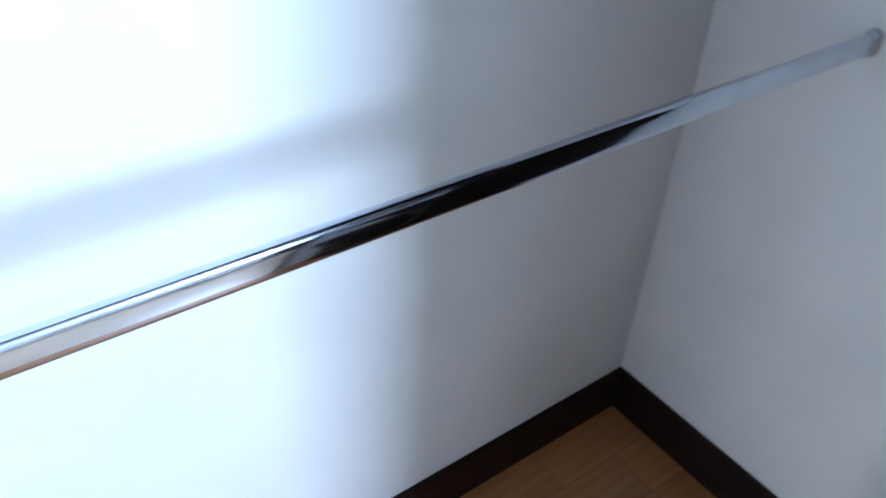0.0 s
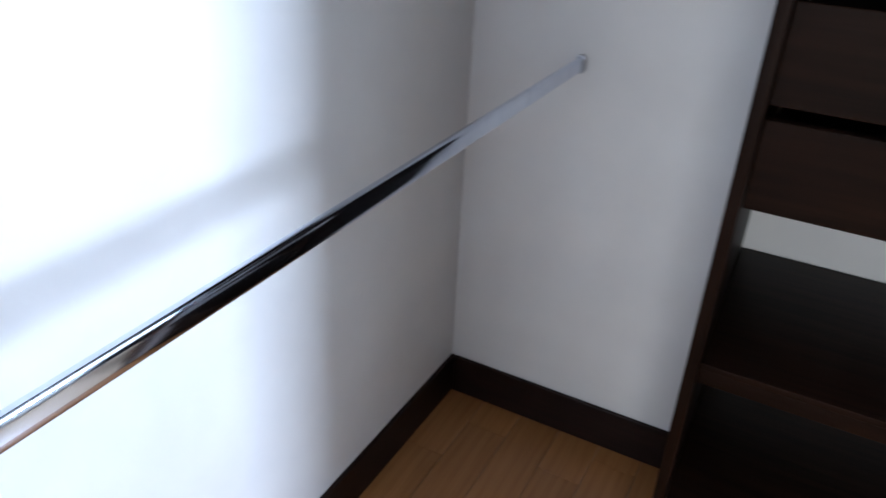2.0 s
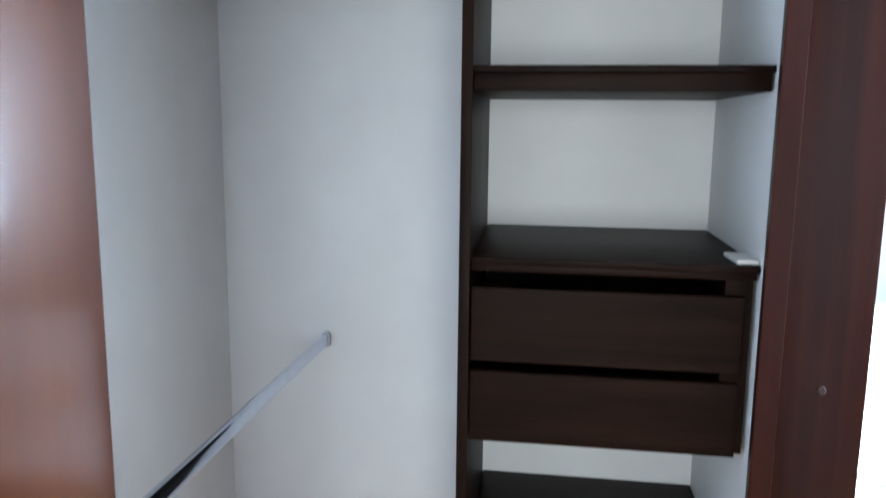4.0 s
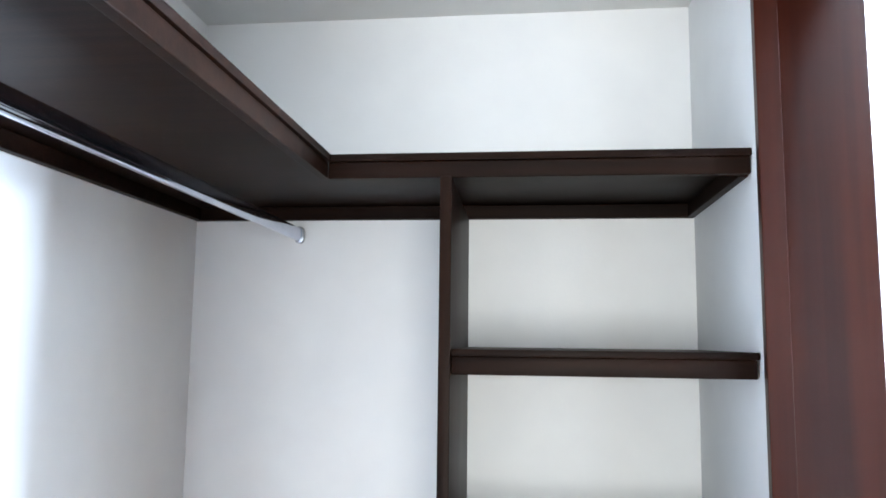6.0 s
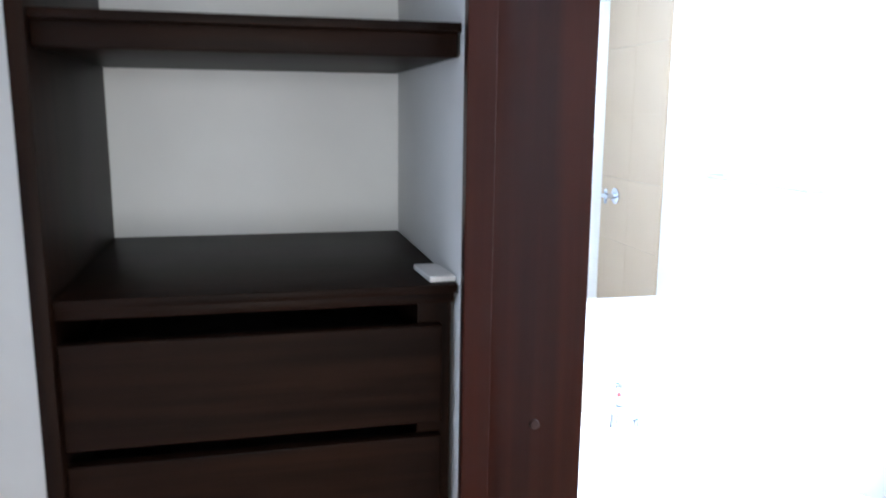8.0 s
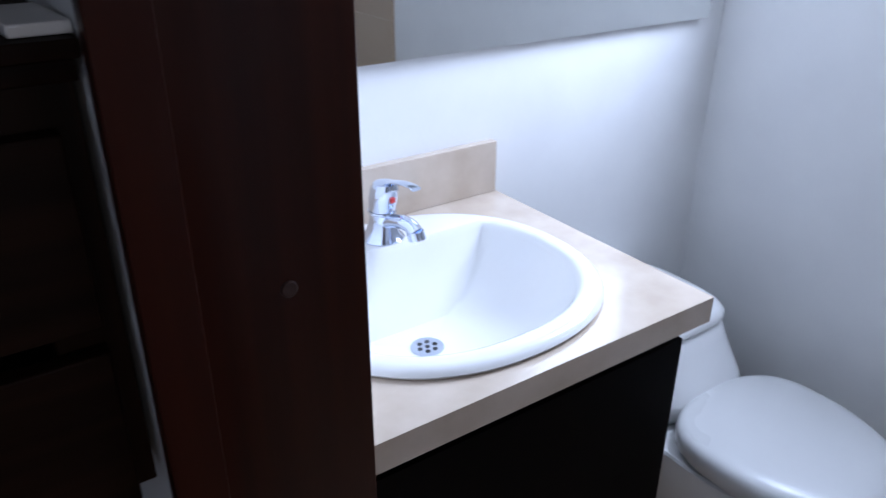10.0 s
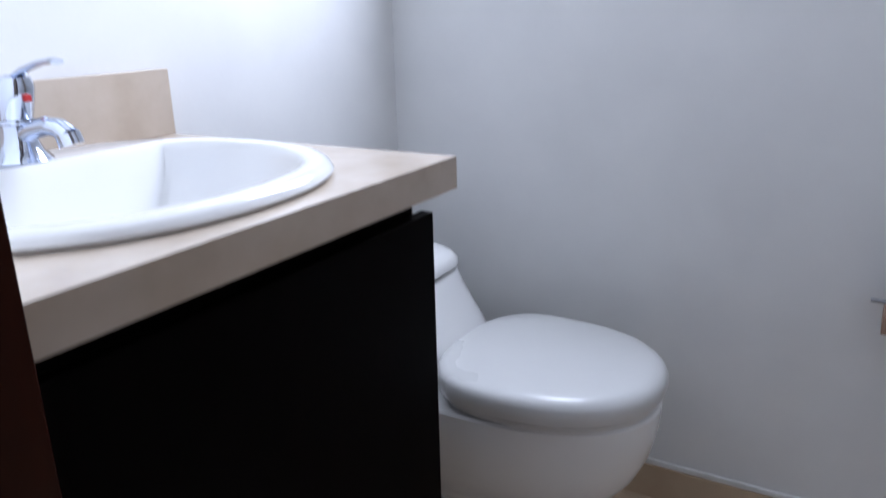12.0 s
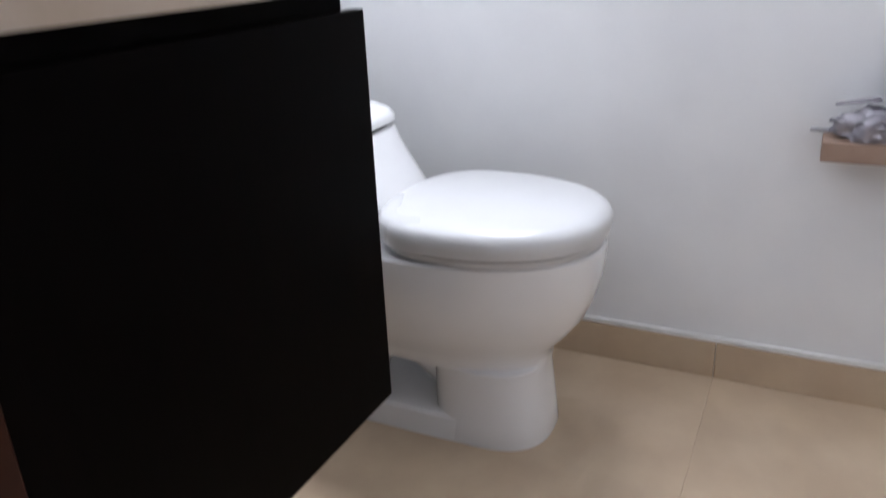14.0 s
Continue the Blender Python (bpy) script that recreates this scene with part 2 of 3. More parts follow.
def window(name, x0, x1, y0, y1, z0, z1, label):
    """A plain white frame of four bars and one mullion in its opening."""
    w = thing(name, label, "window", kind="structure")
    along_x = (x1 - x0) > (y1 - y0)
    b = 0.035
    for za, zb in ((z0, z0 + b), (z1 - b, z1)):
        part("window_rail", box(x0, x1, y0, y1, za, zb, 0.004), CAULK, w)
    if along_x:
        cuts = (x0, (x0 + x1 - b) / 2, x1 - b)
        for c in cuts:
            part("window_stile", box(c, c + b, y0, y1, z0 + b, z1 - b, 0.004), CAULK, w)
    else:
        for c in (y0, y1 - b):
            part("window_stile", box(x0, x1, c, c + b, z0 + b, z1 - b, 0.004), CAULK, w)
    return w


window("window_1", DX + 0.06, DX + 0.10, wy0, wy1, wz0, wz1, "small white framed bathroom window letting in daylight")
window("window_2", 0.35, 2.15, -4.88, -4.84, 0.85, 2.12, "wide white framed bedroom window letting in daylight")

# skirtings of the closet
def skirting(name, bm, label):
    return tagged(part(name, bm, SKIRT), label, "skirting board", kind="structure")


skirting("baseboard", box(0.0, 0.013, -1.810, -0.0, -0.005, 0.128, 0.003), "dark stained wooden skirting along the closet wall")
skirting("baseboard", box(0.0135, 0.706, -0.013, -0.0, -0.005, 0.128, 0.003), "dark stained wooden skirting along the closet wall")

# ---------------------------------------------------------------- door frames
# bathroom doorway, with a small latch plug in the jamb
DH = 2.54
frame_a = thing("door_frame", "dark varnished reddish brown wooden bathroom door frame", "door frame", kind="structure")
part("jamb", box(1.320, 1.5110, -0.472, -0.4560, 0, DH, 0.003, 3), MAHOG, frame_a)
part("casing", box(1.279, 1.3195, -0.576, -0.5570, 0, DH, 0.0012, 2), MAHOG, frame_a)
part("lining", box(1.305, 1.3195, -0.5565, -0.4560, 0, DH, 0.002, 2), MAHOG, frame_a)
part("jamb", box(1.320, 1.5110, -1.3345, -1.319, 0, DH, 0.003, 3), MAHOG, frame_a)
part("head", box(1.320, 1.5110, -1.3185, -0.4725, 2.52, 2.5395, 0.003, 3), MAHOG, frame_a)
plug = loft([[Vector((1.428 + p.x, y, 1.163 + p.y)) for p in superoval(0, 0, r, r, 0, 2, 24)] for y, r in ((-0.4715, 0.0085), (-0.4738, 0.0085), (-0.4750, 0.007))])
part("latch_plug", plug, surface("bronzed_plug", (0.035, 0.012, 0.008), (0.025, 0.009, 0.006), 0.4, metal=0.3), frame_a, "small bronzed latch plug")

# closet opening
frame_b = thing("door_frame", "glossy orange brown wooden frame of the closet opening", "door frame", kind="structure")
part("jamb", prism([(0.7415, -1.965), (0.763, -1.965), (0.777, -1.797), (0.7415, -1.797)], 0, DH, 0.003), JAMB, frame_b)
part("casing", box(0.672, 0.741, -1.811, -1.795, 0, DH, 0.004, 3), JAMB, frame_b)
part("jamb", box(1.297, 1.3195, -1.965, -1.812, 0, DH, 0.003, 3), JAMB, frame_b)
part("head", box(0.7775, 1.2965, -1.965, -1.812, 2.51, DH, 0.003, 3), JAMB, frame_b)

# ---------------------------------------------------------------- closet things
top = thing("closet_shelf", "dark brown wooden L-shaped closet shelf under the ceiling", "shelf")
BT, ZT = 2.137, 2.151
L_out = [(0.002, -1.810), (0.500, -1.810), (0.500, -0.508), (1.2865, -0.508), (1.2865, -0.002), (0.002, -0.002)]
part("board", prism(L_out, BT, ZT, 0.0015), DARK, top)
part("fascia", box(0.477, 0.495, -1.810, -0.5025, 2.104, BT - 0.0005, 0.002), DARK, top)
part("fascia", box(0.4955, 1.2850, -0.5025, -0.4840, 2.104, BT - 0.0005, 0.002), DARK, top)
part("cleat", box(0.002, 0.020, -1.810, -0.021, 2.102, BT - 0.0005, 0.002), DARK, top)
part("cleat", box(0.002, 1.2865, -0.020, -0.002, 2.102, BT - 0.0005, 0.002), DARK, top)
part("cleat", box(1.2680, 1.2860, -0.483, -0.021, 2.102, BT - 0.0005, 0.002), DARK, top)

unit = thing("shelf_unit", "dark brown wooden closet unit with open shelves and two drawers", "shelf unit")


def upart(name, bm, label="", material=DARK):
    return part(name, bm, material, unit, label)


# the side panel stands a little askew to the wall
upart("side_panel", prism([(0.718, -0.528), (0.740, -0.528), (0.729, -0.002), (0.707, -0.002)], 0, 2.1015, 0.0015), material=DARKV)


def shelf(zt, zb, x1=1.2860):
    upart("shelf_board", prism([(0.7405, -0.515), (x1, -0.515), (x1, -0.003), (0.7300, -0.003)], zt - 0.013, zt, 0.0015))
    upart("shelf_edge", prism([(0.7405, -0.508), (x1 - 0.003, -0.508), (x1 - 0.003, -0.003), (0.7300, -0.003)], zb, zt - 0.0135, 0.002))


shelf(1.780, 1.733)
shelf(1.411, 1.382)
shelf(0.722, 0.674)
shelf(0.374, 0.326)
upart("plinth", box(0.7405, 1.285, -0.47, -0.45, 0, 0.3255, 0.002))
upart("stile", box(1.2300, 1.2815, -0.493, -0.020, 1.029, 1.3815, 0.0015), material=DARKV)
upart("drawer_back", box(0.742, 1.2295, -0.040, -0.024, 1.035, 1.3815, 0.001))
for z0, z1 in ((1.199, 1.350), (1.029, 1.177)):
    upart("drawer_front", box(0.7415, 1.2640, -0.513, -0.4935, z0, z1, 0.002))
    # box coloured near black for the shade behind the drawer front
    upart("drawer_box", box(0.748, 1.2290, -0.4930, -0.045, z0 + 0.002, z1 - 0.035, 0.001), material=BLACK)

card = part("plastic_plate", box(-0.020, 0.020, -0.049, 0.049, 0, 0.009, 0.002), CARD)
tagged(card, "small white plastic plate lying on the drawer top", "plate")
card.location, card.rotation_euler = (1.264, -0.452, 1.4115), (0, 0, radians(3))


def rail(z, label):
    r = thing("clothes_rail", label, "clothes rail", "closet rails", at=(0.286, 0, z))
    # flat-sided oblong tube
    bm = loft([[Vector((p.x, y, p.y)) for p in superoval(0, 0, 0.0080, 0.0172, 0, 3.6, 40)] for y in (-1.805, -1.2, -0.6, -0.012)])
    part("tube", bm, CHROME, r)
    for ya, yb in ((-0.012, -0.001), (-1.811, -1.800)):
        s = loft([[Vector((p.x, y, p.y)) for p in superoval(0, 0, 0.013, 0.022, 0, 2.6, 32)] for y in (ya, yb)])
        socket = part("end_socket", s, CHROME_DULL, r, "dull grey metal end socket")
        part("screw", loft([[Vector((p.x, y, p.y + 0.0185)) for p in superoval(0, 0, 0.0025, 0.0025, 0, 2, 12)] for y in (ya - 0.001, ya + 0.002)]), CHROME_DULL, socket)
    return r


rail(1.075, "lower oval chrome clothes rail across the closet")
rail(2.064, "upper oval chrome clothes rail under the shelf")

# ---------------------------------------------------------------- bathroom: vanity
vanity = thing("vanity_cabinet", "wall hung almost black wooden vanity cabinet", "cabinet")
part("body", box(1.514, 2.066, -0.420, CY - 0.002, 0.297, 0.785, 0.0015), CABINET, vanity)
part("front_rail", box(1.514, 2.066, -0.420, -0.395, 0.7855, 0.8785, 0.001), CABINET, vanity)
part("side_rail", box(2.048, 2.066, -0.3945, CY - 0.002, 0.7855, 0.8785, 0.001), CABINET, vanity)
part("door", box(1.514, 2.086, -0.440, -0.4205, 0.294, 0.853, 0.0015), CABINET, vanity)
counter = thing("countertop", "beige marble countertop with upstand on the vanity", "countertop")

CX, BY, CZ = 1.790, -0.180, 0.923
X0, X1, Y0, Y1 = 1.510, 2.124, -0.456, CY - 0.002
N = 64
inner = superoval(CX, BY - 0.004, 0.250, 0.230, CZ, 2.4, N)
outer = []
for p in inner:
    d = Vector((p.x - CX, p.y - BY, 0))
    sx = (X1 - CX if d.x > 0 else X0 - CX) / d.x if abs(d.x) > 1e-6 else 1e9
    sy = (Y1 - BY if d.y > 0 else Y0 - BY) / d.y if abs(d.y) > 1e-6 else 1e9
    outer.append(Vector((CX + d.x * min(sx, sy), BY + d.y * min(sx, sy), CZ)))
# exact corners
for cx, cy in ((X1, Y0), (X1, Y1), (X0, Y0), (X0, Y1)):
    k = min(range(N), key=lambda i: (outer[i].x - cx) ** 2 + (outer[i].y - cy) ** 2)
    outer[k] = Vector((cx, cy, CZ))
dz = Vector((0, 0, -0.044))
bm = loft([[p + dz for p in inner], inner, outer, [p + dz for p in outer], [p + dz for p in inner]], False)
bmesh.ops.remove_doubles(bm, verts=bm.verts[:], dist=1e-5)
part("slab", bm, MARBLE, counter)
part("upstand", box(X0, X1 - 0.003, 0.086, CY - 0.001, CZ + 0.0005, 1.031, 0.0015), MARBLE, counter)

basin = thing("wash_basin", "white glazed oval drop-in wash basin", "wash basin")
rim = [superoval(CX, BY, a, b, CZ + z, 2.2, 72) for a, b, z in ((0.253, 0.234, 0.0012), (0.261, 0.243, 0.0015), (0.2645, 0.2465, 0.006), (0.2615, 0.2435, 0.012), (0.255, 0.237, 0.0165), (0.247, 0.229, 0.0185))]
bowl = [(0.232, 0.213, 0.0180, -0.048, 2.3), (0.226, 0.206, 0.0140, -0.051, 2.3), (0.222, 0.201, 0.0050, -0.055, 2.3), (0.214, 0.190, -0.020, -0.064, 2.3),
        (0.190, 0.166, -0.060, -0.078, 2.25), (0.156, 0.132, -0.095, -0.096, 2.2), (0.105, 0.090, -0.114, -0.112, 2.1), (0.055, 0.050, -0.1205, -0.14, 2.0), (0.026, 0.026, -0.122, None, 2.0)]
DRX, DRY = CX - 0.008, BY + 0.012
rings = rim + [superoval(CX + (DRX - CX) * max(0, -z) / 0.122, BY + (DRY - BY) * max(0, -z) / 0.122, a, b, CZ + z, e, 72, fl) for a, b, z, fl, e in bowl]
part("bowl", loft(rings, False), PORCELAIN, basin)
drain = part("drain", disc(DRX, DRY, CZ - 0.1225, 0.028, 0.003), CHROME, basin, "round chrome drain grid")
for k in range(7):
    a = k * math.pi / 3
    r = 0 if k == 6 else 0.0145
    part("drain_hole", disc(DRX + r * math.cos(a), DRY + r * math.sin(a), CZ - 0.1196, 0.0042, 0.0008, n=12), BLACK, drain)

tap = thing("basin_tap", "chrome single lever basin tap on the basin rim", "tap")
TX, TY = 1.793, -0.012
part("base", loft([superoval(TX, TY, 0.029, 0.025, 0.8655, n=40), superoval(TX, TY, 0.030, 0.026, 0.8675, n=40), superoval(TX, TY, 0.028, 0.024, 0.8705, n=40), superoval(TX, TY, 0.0225, 0.0205, 0.8765, n=40),
                   superoval(TX, TY, 0.0185, 0.018, 0.886, n=40), superoval(TX, TY, 0.0165, 0.0165, 0.897, n=40), superoval(TX, TY, 0.0165, 0.0165, 0.9035, n=40)]), CHROME, tap)
part("neck_ring", loft([superoval(TX, TY, 0.0178, 0.0178, 0.904, n=40), superoval(TX, TY, 0.0185, 0.0185, 0.906, n=40), superoval(TX, TY, 0.0178, 0.0178, 0.908, n=40)]), CHROME, tap)
barrel = part("barrel", loft([superoval(TX, TY, 0.0170, 0.0170, 0.9085, n=40), superoval(TX + 0.001, TY - 0.002, 0.0185, 0.0185, 0.925, n=40), superoval(TX + 0.002, TY - 0.005, 0.0185, 0.0180, 0.940, n=40),
                     superoval(TX + 0.002, TY - 0.007, 0.0150, 0.0145, 0.949, n=40), superoval(TX + 0.002, TY - 0.008, 0.0060, 0.0060, 0.952, n=40)]), CHROME, tap)
spout = part("spout", sweep([(TX, TY - 0.006, 0.890), (TX + 0.004, TY - 0.020, 0.8985), (TX + 0.008, TY - 0.036, 0.9025), (TX + 0.011, TY - 0.048, 0.9005), (TX + 0.013, TY - 0.055, 0.894)], 0.0105, 0.0095, 28), CHROME, tap)
part("aerator", sweep([(TX + 0.0128, TY - 0.0546, 0.8955), (TX + 0.0136, TY - 0.0580, 0.8845)], 0.0112, n=28), CHROME, spout)
part("lever", sweep([(TX + 0.002, TY - 0.006, 0.947), (TX + 0.003, TY - 0.026, 0.957), (TX + 0.003, TY - 0.048, 0.963), (TX + 0.002, TY - 0.068, 0.9655), (TX + 0.002, TY - 0.073, 0.9645)], 0.0070, 0.0030, 24), CHROME, tap)
part("temperature_mark", box(TX - 0.0015, TX + 0.0055, TY - 0.0245, TY - 0.0215, 0.926, 0.933, 0.0008), RED, barrel, "small red mark")

# set to its true height and reach
grow = Matrix.Translation((TX, TY, CZ + 0.0178)) @ Matrix.Diagonal((1.3, 1.45, 1.25, 1)) @ Matrix.Translation((-TX, -TY, -0.8655))
for ob in tap.children_recursive:
    ob.data.transform(grow)

mir = thing("mirror", "wide frameless wall mirror over the vanity", "mirror")
part("glass", box(1.514, 2.738, 0.086, 0.091, 1.217, 2.36), MIRROR, mir, "", False)
part("backing", box(1.530, 2.722, 0.0915, CY - 0.0005, 1.235, 2.345), CARD, mir)

# ---------------------------------------------------------------- bathroom: toilet
toilet = thing("toilet", "white glazed one-piece toilet with closed lid", "toilet", at=(0, 0, 0))
TCX = 2.487


def egg(z, w, back, front, n=64, e=2.15, cx=TCX):
    """Rounded outline, longer towards the front."""
    mid = back + (front - back) * 0.42
    pts = []
    for k in range(n):
        t = 2 * math.pi * k / n
        c, s = math.cos(t), math.sin(t)
        x = cx + w * math.copysign(abs(c) ** (2 / e), c)
        ly = (back - mid) if s > 0 else (mid - front)
        ee = 3.2 if s > 0 else e
        y = mid + ly * math.copysign(abs(s) ** (2 / ee), s)
        pts.append(Vector((x, y, z)))
    return pts


def eggs(rows):
    return loft([egg(*r[:4], e=r[4] if len(r) > 4 else 2.15) for r in rows])


# bowl over a waisted pedestal; behind it the side is cut back to a niche that shows the trapway
part("bowl", eggs([(0.0, 0.114, -0.335, -0.570, 2.6), (0.007, 0.1155, -0.335, -0.572, 2.6), (0.05, 0.1135, -0.335, -0.567, 2.6), (0.11, 0.112, -0.335, -0.560, 2.6),
                   (0.150, 0.113, -0.335, -0.557, 2.5), (0.166, 0.115, -0.33, -0.559, 2.5), (0.172, 0.117, -0.15, -0.560, 2.45), (0.185, 0.120, -0.145, -0.563, 2.4), (0.205, 0.131, -0.14, -0.575, 2.3), (0.228, 0.148, -0.135, -0.597),
                   (0.265, 0.166, -0.15, -0.624), (0.310, 0.178, -0.13, -0.644), (0.355, 0.185, -0.12, -0.655), (0.392, 0.188, -0.12, -0.659), (0.408, 0.188, -0.12, -0.659), (0.413, 0.184, -0.12, -0.655)]), PORCELAIN, toilet)
part("foot_plate", loft([superoval(TCX, -0.20, a, b, z, 7) for a, b, z in ((0.1165, 0.27, 0.0), (0.1155, 0.27, 0.052), (0.110, 0.265, 0.059))]), PORCELAIN, toilet)
part("trapway", sweep([(TCX, -0.37, 0.10), (TCX, -0.30, 0.150), (TCX, -0.22, 0.165), (TCX, -0.15, 0.12), (TCX, -0.12, 0.02)], 0.052, 0.056, 24), PORCELAIN, toilet)
part("back_column", loft([superoval(TCX, -0.02, a, 0.115, z, 4) for a, z in ((0.100, 0.02), (0.100, 0.12), (0.125, 0.22), (0.160, 0.33), (0.178, 0.40))]), PORCELAIN, toilet)
for sx in (-1, 1):
    part("bolt_cap", loft([superoval(TCX + sx * 0.098, -0.22, r, r, z, n=20) for r, z in ((0.013, 0.058), (0.012, 0.070), (0.004, 0.076))]), SEAT, toilet)


def tank_ring(z, w, front, e=5, back=CY - 0.004):
    return superoval(TCX, (front + back) / 2, w, (back - front) / 2, z, e, 64)


# the tank swells down and forwards into the deck behind the seat
part("tank", loft([tank_ring(*r) for r in ((0.36, 0.165, -0.20, 3.2), (0.40, 0.180, -0.235, 3.2), (0.425, 0.180, -0.262, 3.2), (0.450, 0.178, -0.270, 3.2), (0.470, 0.171, -0.264, 3.2), (0.495, 0.163, -0.249, 3.3),
                                           (0.525, 0.155, -0.230, 3.4), (0.555, 0.150, -0.212, 3.5), (0.582, 0.147, -0.199, 3.6), (0.585, 0.143, -0.195, 3.6))]), PORCELAIN, toilet)
part("tank_gap", loft([tank_ring(z, 0.138, -0.189, 3.6) for z in (0.5852, 0.5920)]), BLACK, toilet, "dark joint under the tank lid")
tank_lid = part("tank_lid", loft([tank_ring(*r) for r in ((0.5922, 0.143, -0.195, 3.6), (0.5945, 0.149, -0.201, 3.6), (0.606, 0.148, -0.200, 3.6), (0.618, 0.141, -0.192, 3.4), (0.627, 0.124, -0.172, 3.2), (0.632, 0.095, -0.14, 3.0), (0.634, 0.04, -0.08, 2.8))]), PORCELAIN, toilet)
part("flush_button", disc(TCX, -0.045, 0.6335, 0.023, 0.004), CHROME_DULL, tank_lid, "round dull chrome flush button")
part("seat", eggs([(0.4155, 0.180, -0.26, -0.648), (0.418, 0.184, -0.257, -0.653), (0.427, 0.185, -0.257, -0.654), (0.429, 0.182, -0.26, -0.651)]), SEAT, toilet)
lid = part("lid", eggs([(0.4315, 0.188, -0.252, -0.654), (0.434, 0.194, -0.246, -0.662), (0.448, 0.197, -0.244, -0.666), (0.460, 0.1965, -0.244, -0.6655), (0.469, 0.193, -0.246, -0.661), (0.4755, 0.186, -0.252, -0.653),
                        (0.4800, 0.174, -0.262, -0.639), (0.4828, 0.150, -0.285, -0.612), (0.4845, 0.110, -0.32, -0.565), (0.4855, 0.05, -0.38, -0.50), (0.4858, 0.004, -0.436, -0.444)]), SEAT, toilet)
for sx in (-1, 1):
    part("hinge", sweep([(TCX + sx * 0.075 - 0.02, -0.258, 0.438), (TCX + sx * 0.075 + 0.02, -0.258, 0.438)], 0.010, n=16), SEAT, lid)

# paper holder on the end wall with a foil-wrapped pack
holder = thing("paper_holder", "chrome wall paper holder with a small box on it", "paper holder")
part("plate", box(DX - 0.006, DX - 0.001, -0.845, -0.800, 0.500, 0.545, 0.002), CHROME, holder)
part("arm", sweep([(DX - 0.006, -0.82, 0.522), (DX - 0.035, -0.82, 0.522), (DX - 0.045, -0.80, 0.522), (DX - 0.045, -0.735, 0.524)], 0.004, n=14), CHROME_DULL, holder)
pack = thing("paper_pack", "crumpled silver wrapped pack on a brown card box", "package")
part("box", box(DX - 0.085, DX - 0.008, -0.90, -0.755, 0.480, 0.512, 0.002), BOXCARD, pack, "flat brown card box")


def crumple(cy, ry, rz, z0, seed):
    """A crumpled lump of wrap resting on the box."""
    bm = bmesh.new()
    bmesh.ops.create_icosphere(bm, subdivisions=4, radius=1)
    for v in bm.verts:
        q = v.co + Vector((seed, 0, 0))
        n1 = noise.noise(q * 1.7) * 0.30 + abs(noise.noise(q * 3.6)) * 0.30 + abs(noise.noise(q * 8.0)) * 0.10
        v.co = v.co * (1 + n1)
        v.co = Vector((DX - 0.048 + v.co.x * 0.032, cy + v.co.y * ry, max(0.5125, z0 + v.co.z * rz)))
    return bm


part("wrap", crumple(-0.822, 0.046, 0.030, 0.532, 0.0), WRAP, pack, "crumpled silvery foil wrap")
part("wrap", crumple(-0.888, 0.040, 0.080, 0.580, 5.3), WRAP, pack, "crumpled silvery foil wrap")
for y0, z0, lean in ((-0.778, 0.566, 0.010), (-0.772, 0.540, -0.006)):
    bm = loft([[Vector((DX - 0.048 + dx, y0 + dy, z + lean * (dy < 0))) for dx, dy in ((-0.016, -0.052), (0.014, -0.050), (0.010, 0.008), (-0.008, 0.012))] for z in (z0, z0 + 0.003)])
    part("flap", bm, WRAP, pack)
shift = Matrix.Translation((DX, -0.984, 0.533)) @ Matrix.Diagonal((1.08, 1.12, 1.12, 1)) @ Matrix.Translation((-DX, 0.755, -0.480))
for ob in holder.children_recursive + pack.children_recursive:
    ob.data.transform(shift)

# shower fittings and towel rail, seen in the mirror
shower = thing("shower_mixer", "chrome shower mixer with a cross handle on tiles", "shower mixer")
SX, SY = DX - 0.0115, -1.90


def wall_disc(x0, y, z, rings):
    """A turned piece that stands out of the end wall."""
    return loft([[Vector((x0 - out, y + p.x, z + p.y)) for p in superoval(0, 0, r, r, 0, 2, 28)] for out, r in rings])


part("plate", wall_disc(SX, SY, 1.23, ((0, 0.042), (0.008, 0.042), (0.012, 0.034))), CHROME, shower)
part("stem", wall_disc(SX, SY, 1.23, ((0.0122, 0.016), (0.05, 0.014))), CHROME, shower)
part("handle", sweep([(SX - 0.058, SY - 0.038, 1.23), (SX - 0.058, SY + 0.038, 1.23)], 0.010, n=14), CHROME, shower)
part("handle", sweep([(SX - 0.058, SY, 1.192), (SX - 0.058, SY, 1.268)], 0.009, n=14, up=(1, 0, 0)), CHROME, shower)
head = thing("wall_shower", "chrome shower head on a short wall arm", "shower")
part("arm", sweep([(SX, SY, 2.26), (SX - 0.06, SY, 2.275), (SX - 0.12, SY, 2.25)], 0.009, n=14), CHROME, head)
part("rose", loft([superoval(SX - 0.125, SY, r, r, z, n=24) for r, z in ((0.012, 2.252), (0.034, 2.215), (0.034, 2.203))]), CHROME, head)
towel = thing("towel_rail", "slim chrome towel rail on the bathroom wall", "towel rail")
part("bar", sweep([(DX - 0.06, -1.00, 1.412), (DX - 0.06, -0.40, 1.412)], 0.008, n=16), CHROME, towel)
for y in (-0.985, -0.415):
    part("bracket", sweep([(DX - 0.001, y, 1.412), (DX - 0.06, y, 1.412)], 0.011, n=16), CHROME, towel)

# ---------------------------------------------------------------- floors of separate pieces
floor = thing("floor", "warm brown oak laminate plank floor", "floor", kind="structure")


def piece_mesh(name, lx, ly, h, bevel, material):
    b = box(0, lx, 0, ly, -h, 0, bevel, 1)
    me = bpy.data.meshes.new(name)
    b.to_mesh(me)
    b.free()
    me.materials.append(material)
    return me


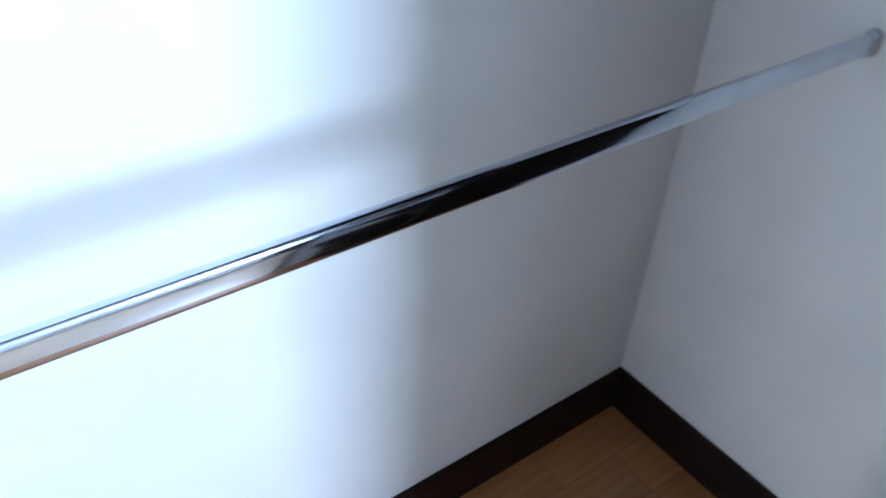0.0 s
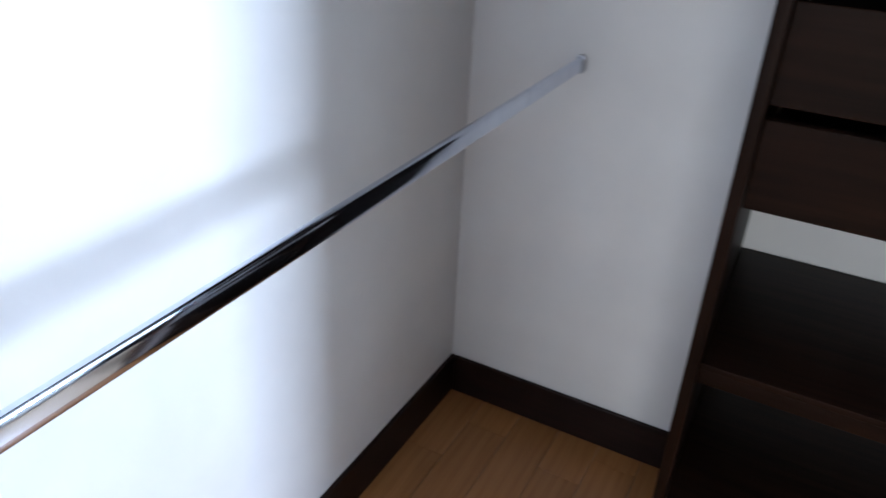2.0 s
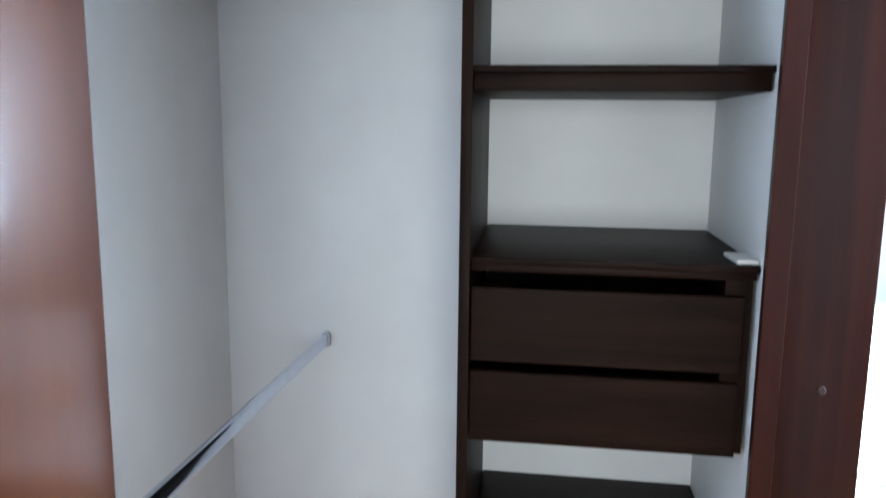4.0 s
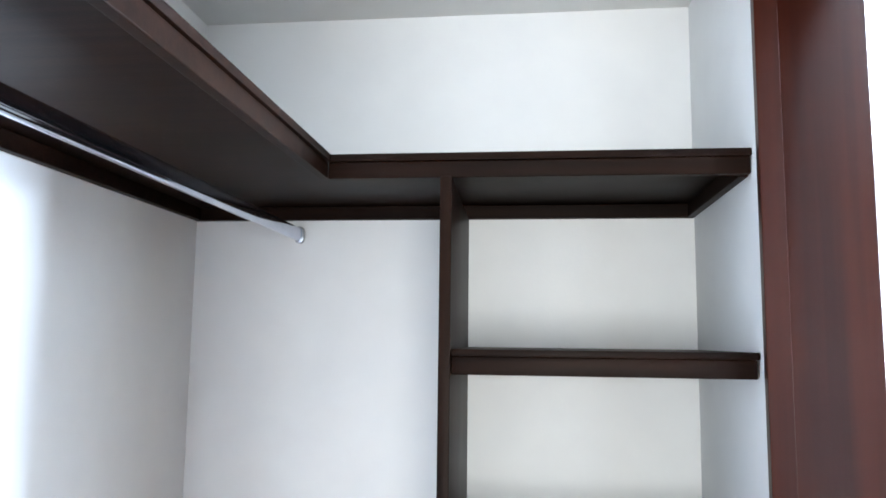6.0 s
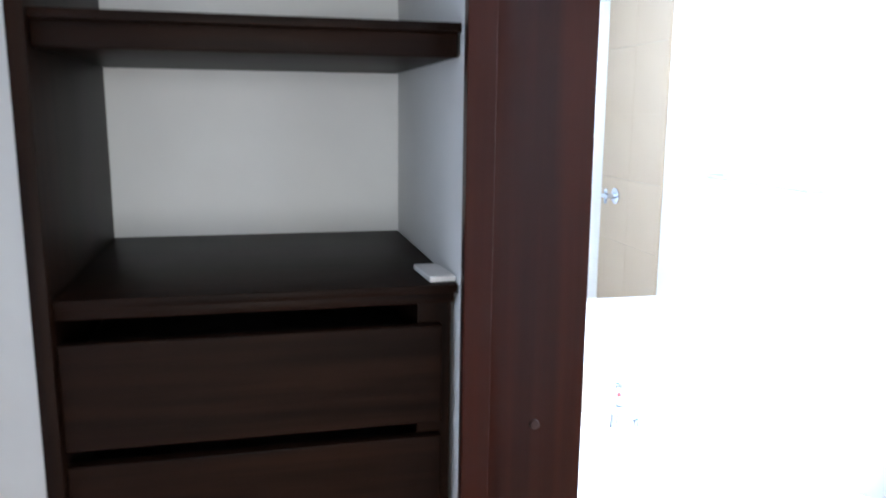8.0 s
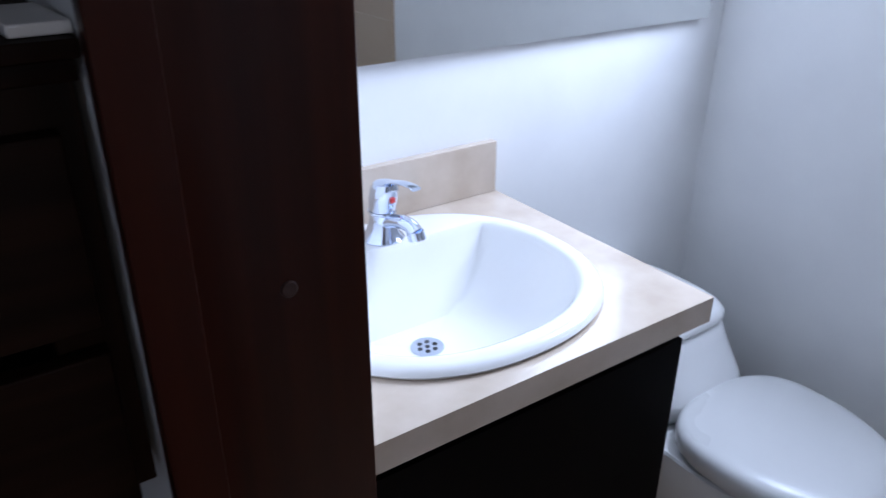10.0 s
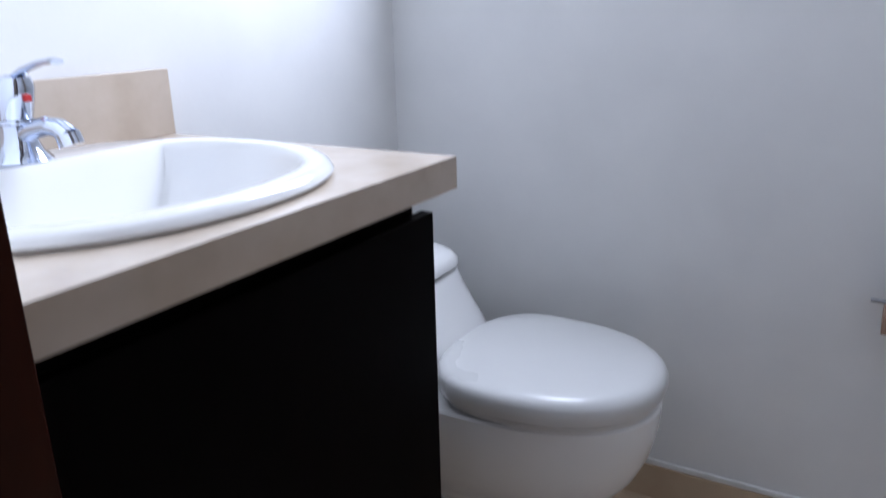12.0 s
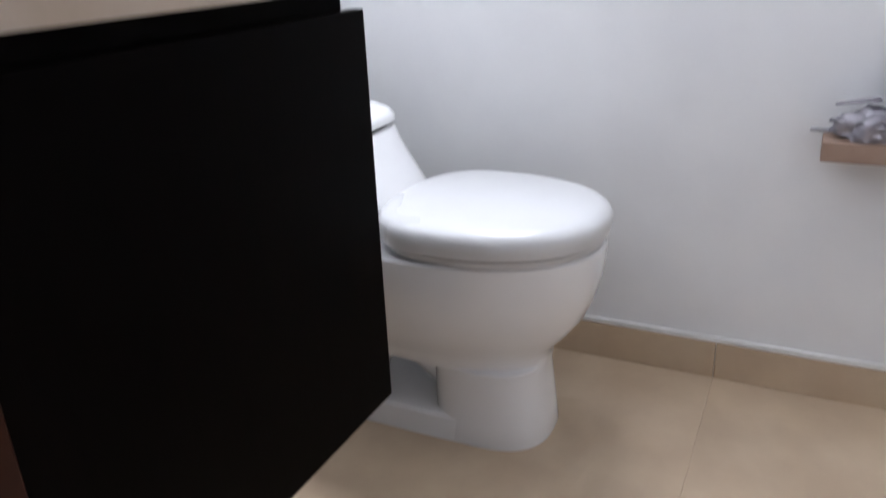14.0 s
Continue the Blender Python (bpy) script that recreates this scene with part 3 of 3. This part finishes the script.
rng = random.Random(4)
W, LEN = 0.124, 1.20
plank_full = piece_mesh("plank", W - 0.0012, LEN - 0.0012, 0.011, 0.0008, PLANK)
x = 0.003
while x < 1.315:
    y = 0.0 - rng.random() * LEN
    spans = []
    hi = -0.002
    lo = y
    while hi > -2.19:
        spans.append((max(lo, -2.198), hi))
        hi, lo = lo, lo - LEN
    for a, b in spans:
        if b - a < 0.05:
            continue
        x1 = min(x + W, 1.3195)
        me = plank_full if (abs((b - a) - LEN) < 1e-6 and x1 - x > W - 1e-6) else piece_mesh("plank", x1 - x - 0.0012, b - a - 0.0012, 0.011, 0.0008, PLANK)
        ob = new("plank", me)
        ob.parent = floor
        ob.location = (x, a, 0)
    x += W
bm = None
x = -1.5
while x < 3.2:
    y = -1.957 if x < -0.1 else -2.2
    step = rng.random() * LEN
    while y > -4.8:
        b = max(-4.8, y - step)
        bm = box(x, min(x + W, 3.2) - 0.0012, b, y - 0.0012, -0.011, 0, 0.0, bm=bm)
        y, step = b, LEN
    x += W
tagged(part("bedroom_planks", bm, PLANK, floor, "", False), "warm brown oak laminate planks", kind="stuff")

tiles = thing("bathroom_floor", "glossy beige square porcelain floor tiles", "floor", kind="structure")
T, G = 0.60, 0.0012
JY = -0.837
for x0, x1 in ((1.5125, 1.560), (1.560, DX - 0.0012)):
    for j in range(-3, 1):
        y0, y1 = max(JY + T * j, -2.08), CY if j == 0 else JY + T * (j + 1)
        ob = new("tile", piece_mesh("tile", x1 - x0 - G, y1 - y0 - G, 0.011, 0.001, TILE))
        ob.parent = tiles
        ob.location = (x0, y0, 0.0015)
part("grout", box(1.5125, DX - 0.0012, -2.079, CY - 0.001, -0.0112, 0.0006), GROUT, tiles)
part("threshold", box(1.3205, 1.5120, -1.318, -0.473, -0.010, 0.004, 0.001), TILE, tiles)

skirt = thing("baseboard", "beige tile skirting with a white sealant line", "skirting", kind="structure")
for a, b in ((-0.837, CY), (-1.443, -0.837)):
    part("tile", box(DX - 0.010, DX - 0.0005, a + 0.001, b - 0.001, 0.002, 0.088, 0.001), TILE, skirt)
part("sealant", box(DX - 0.009, DX - 0.0005, -1.443, CY, 0.0882, 0.103, 0.004), CAULK, skirt)
part("tile", box(2.07, DX - 0.0105, CY - 0.010, CY - 0.0005, 0.002, 0.088, 0.001), TILE, skirt)

tilewall = thing("shower_tiles", "beige ceramic shower wall tiles", "wall tiles", kind="structure")
tw = piece_mesh("tile", 0.009, 0.3167, 0.3292, 0.001, TILEWALL)
part("grout", box(DX - 0.0035, DX - 0.0005, -2.079, -1.4455, 0.003, CH - 0.003), GROUT, tilewall)
for i in range(2):
    for j in range(8):
        ob = new("tile", tw)
        ob.parent = tilewall
        ob.location = (DX - 0.0105, -1.445 - 0.3175 * (i + 1), 0.003 + 0.33 * (j + 1))
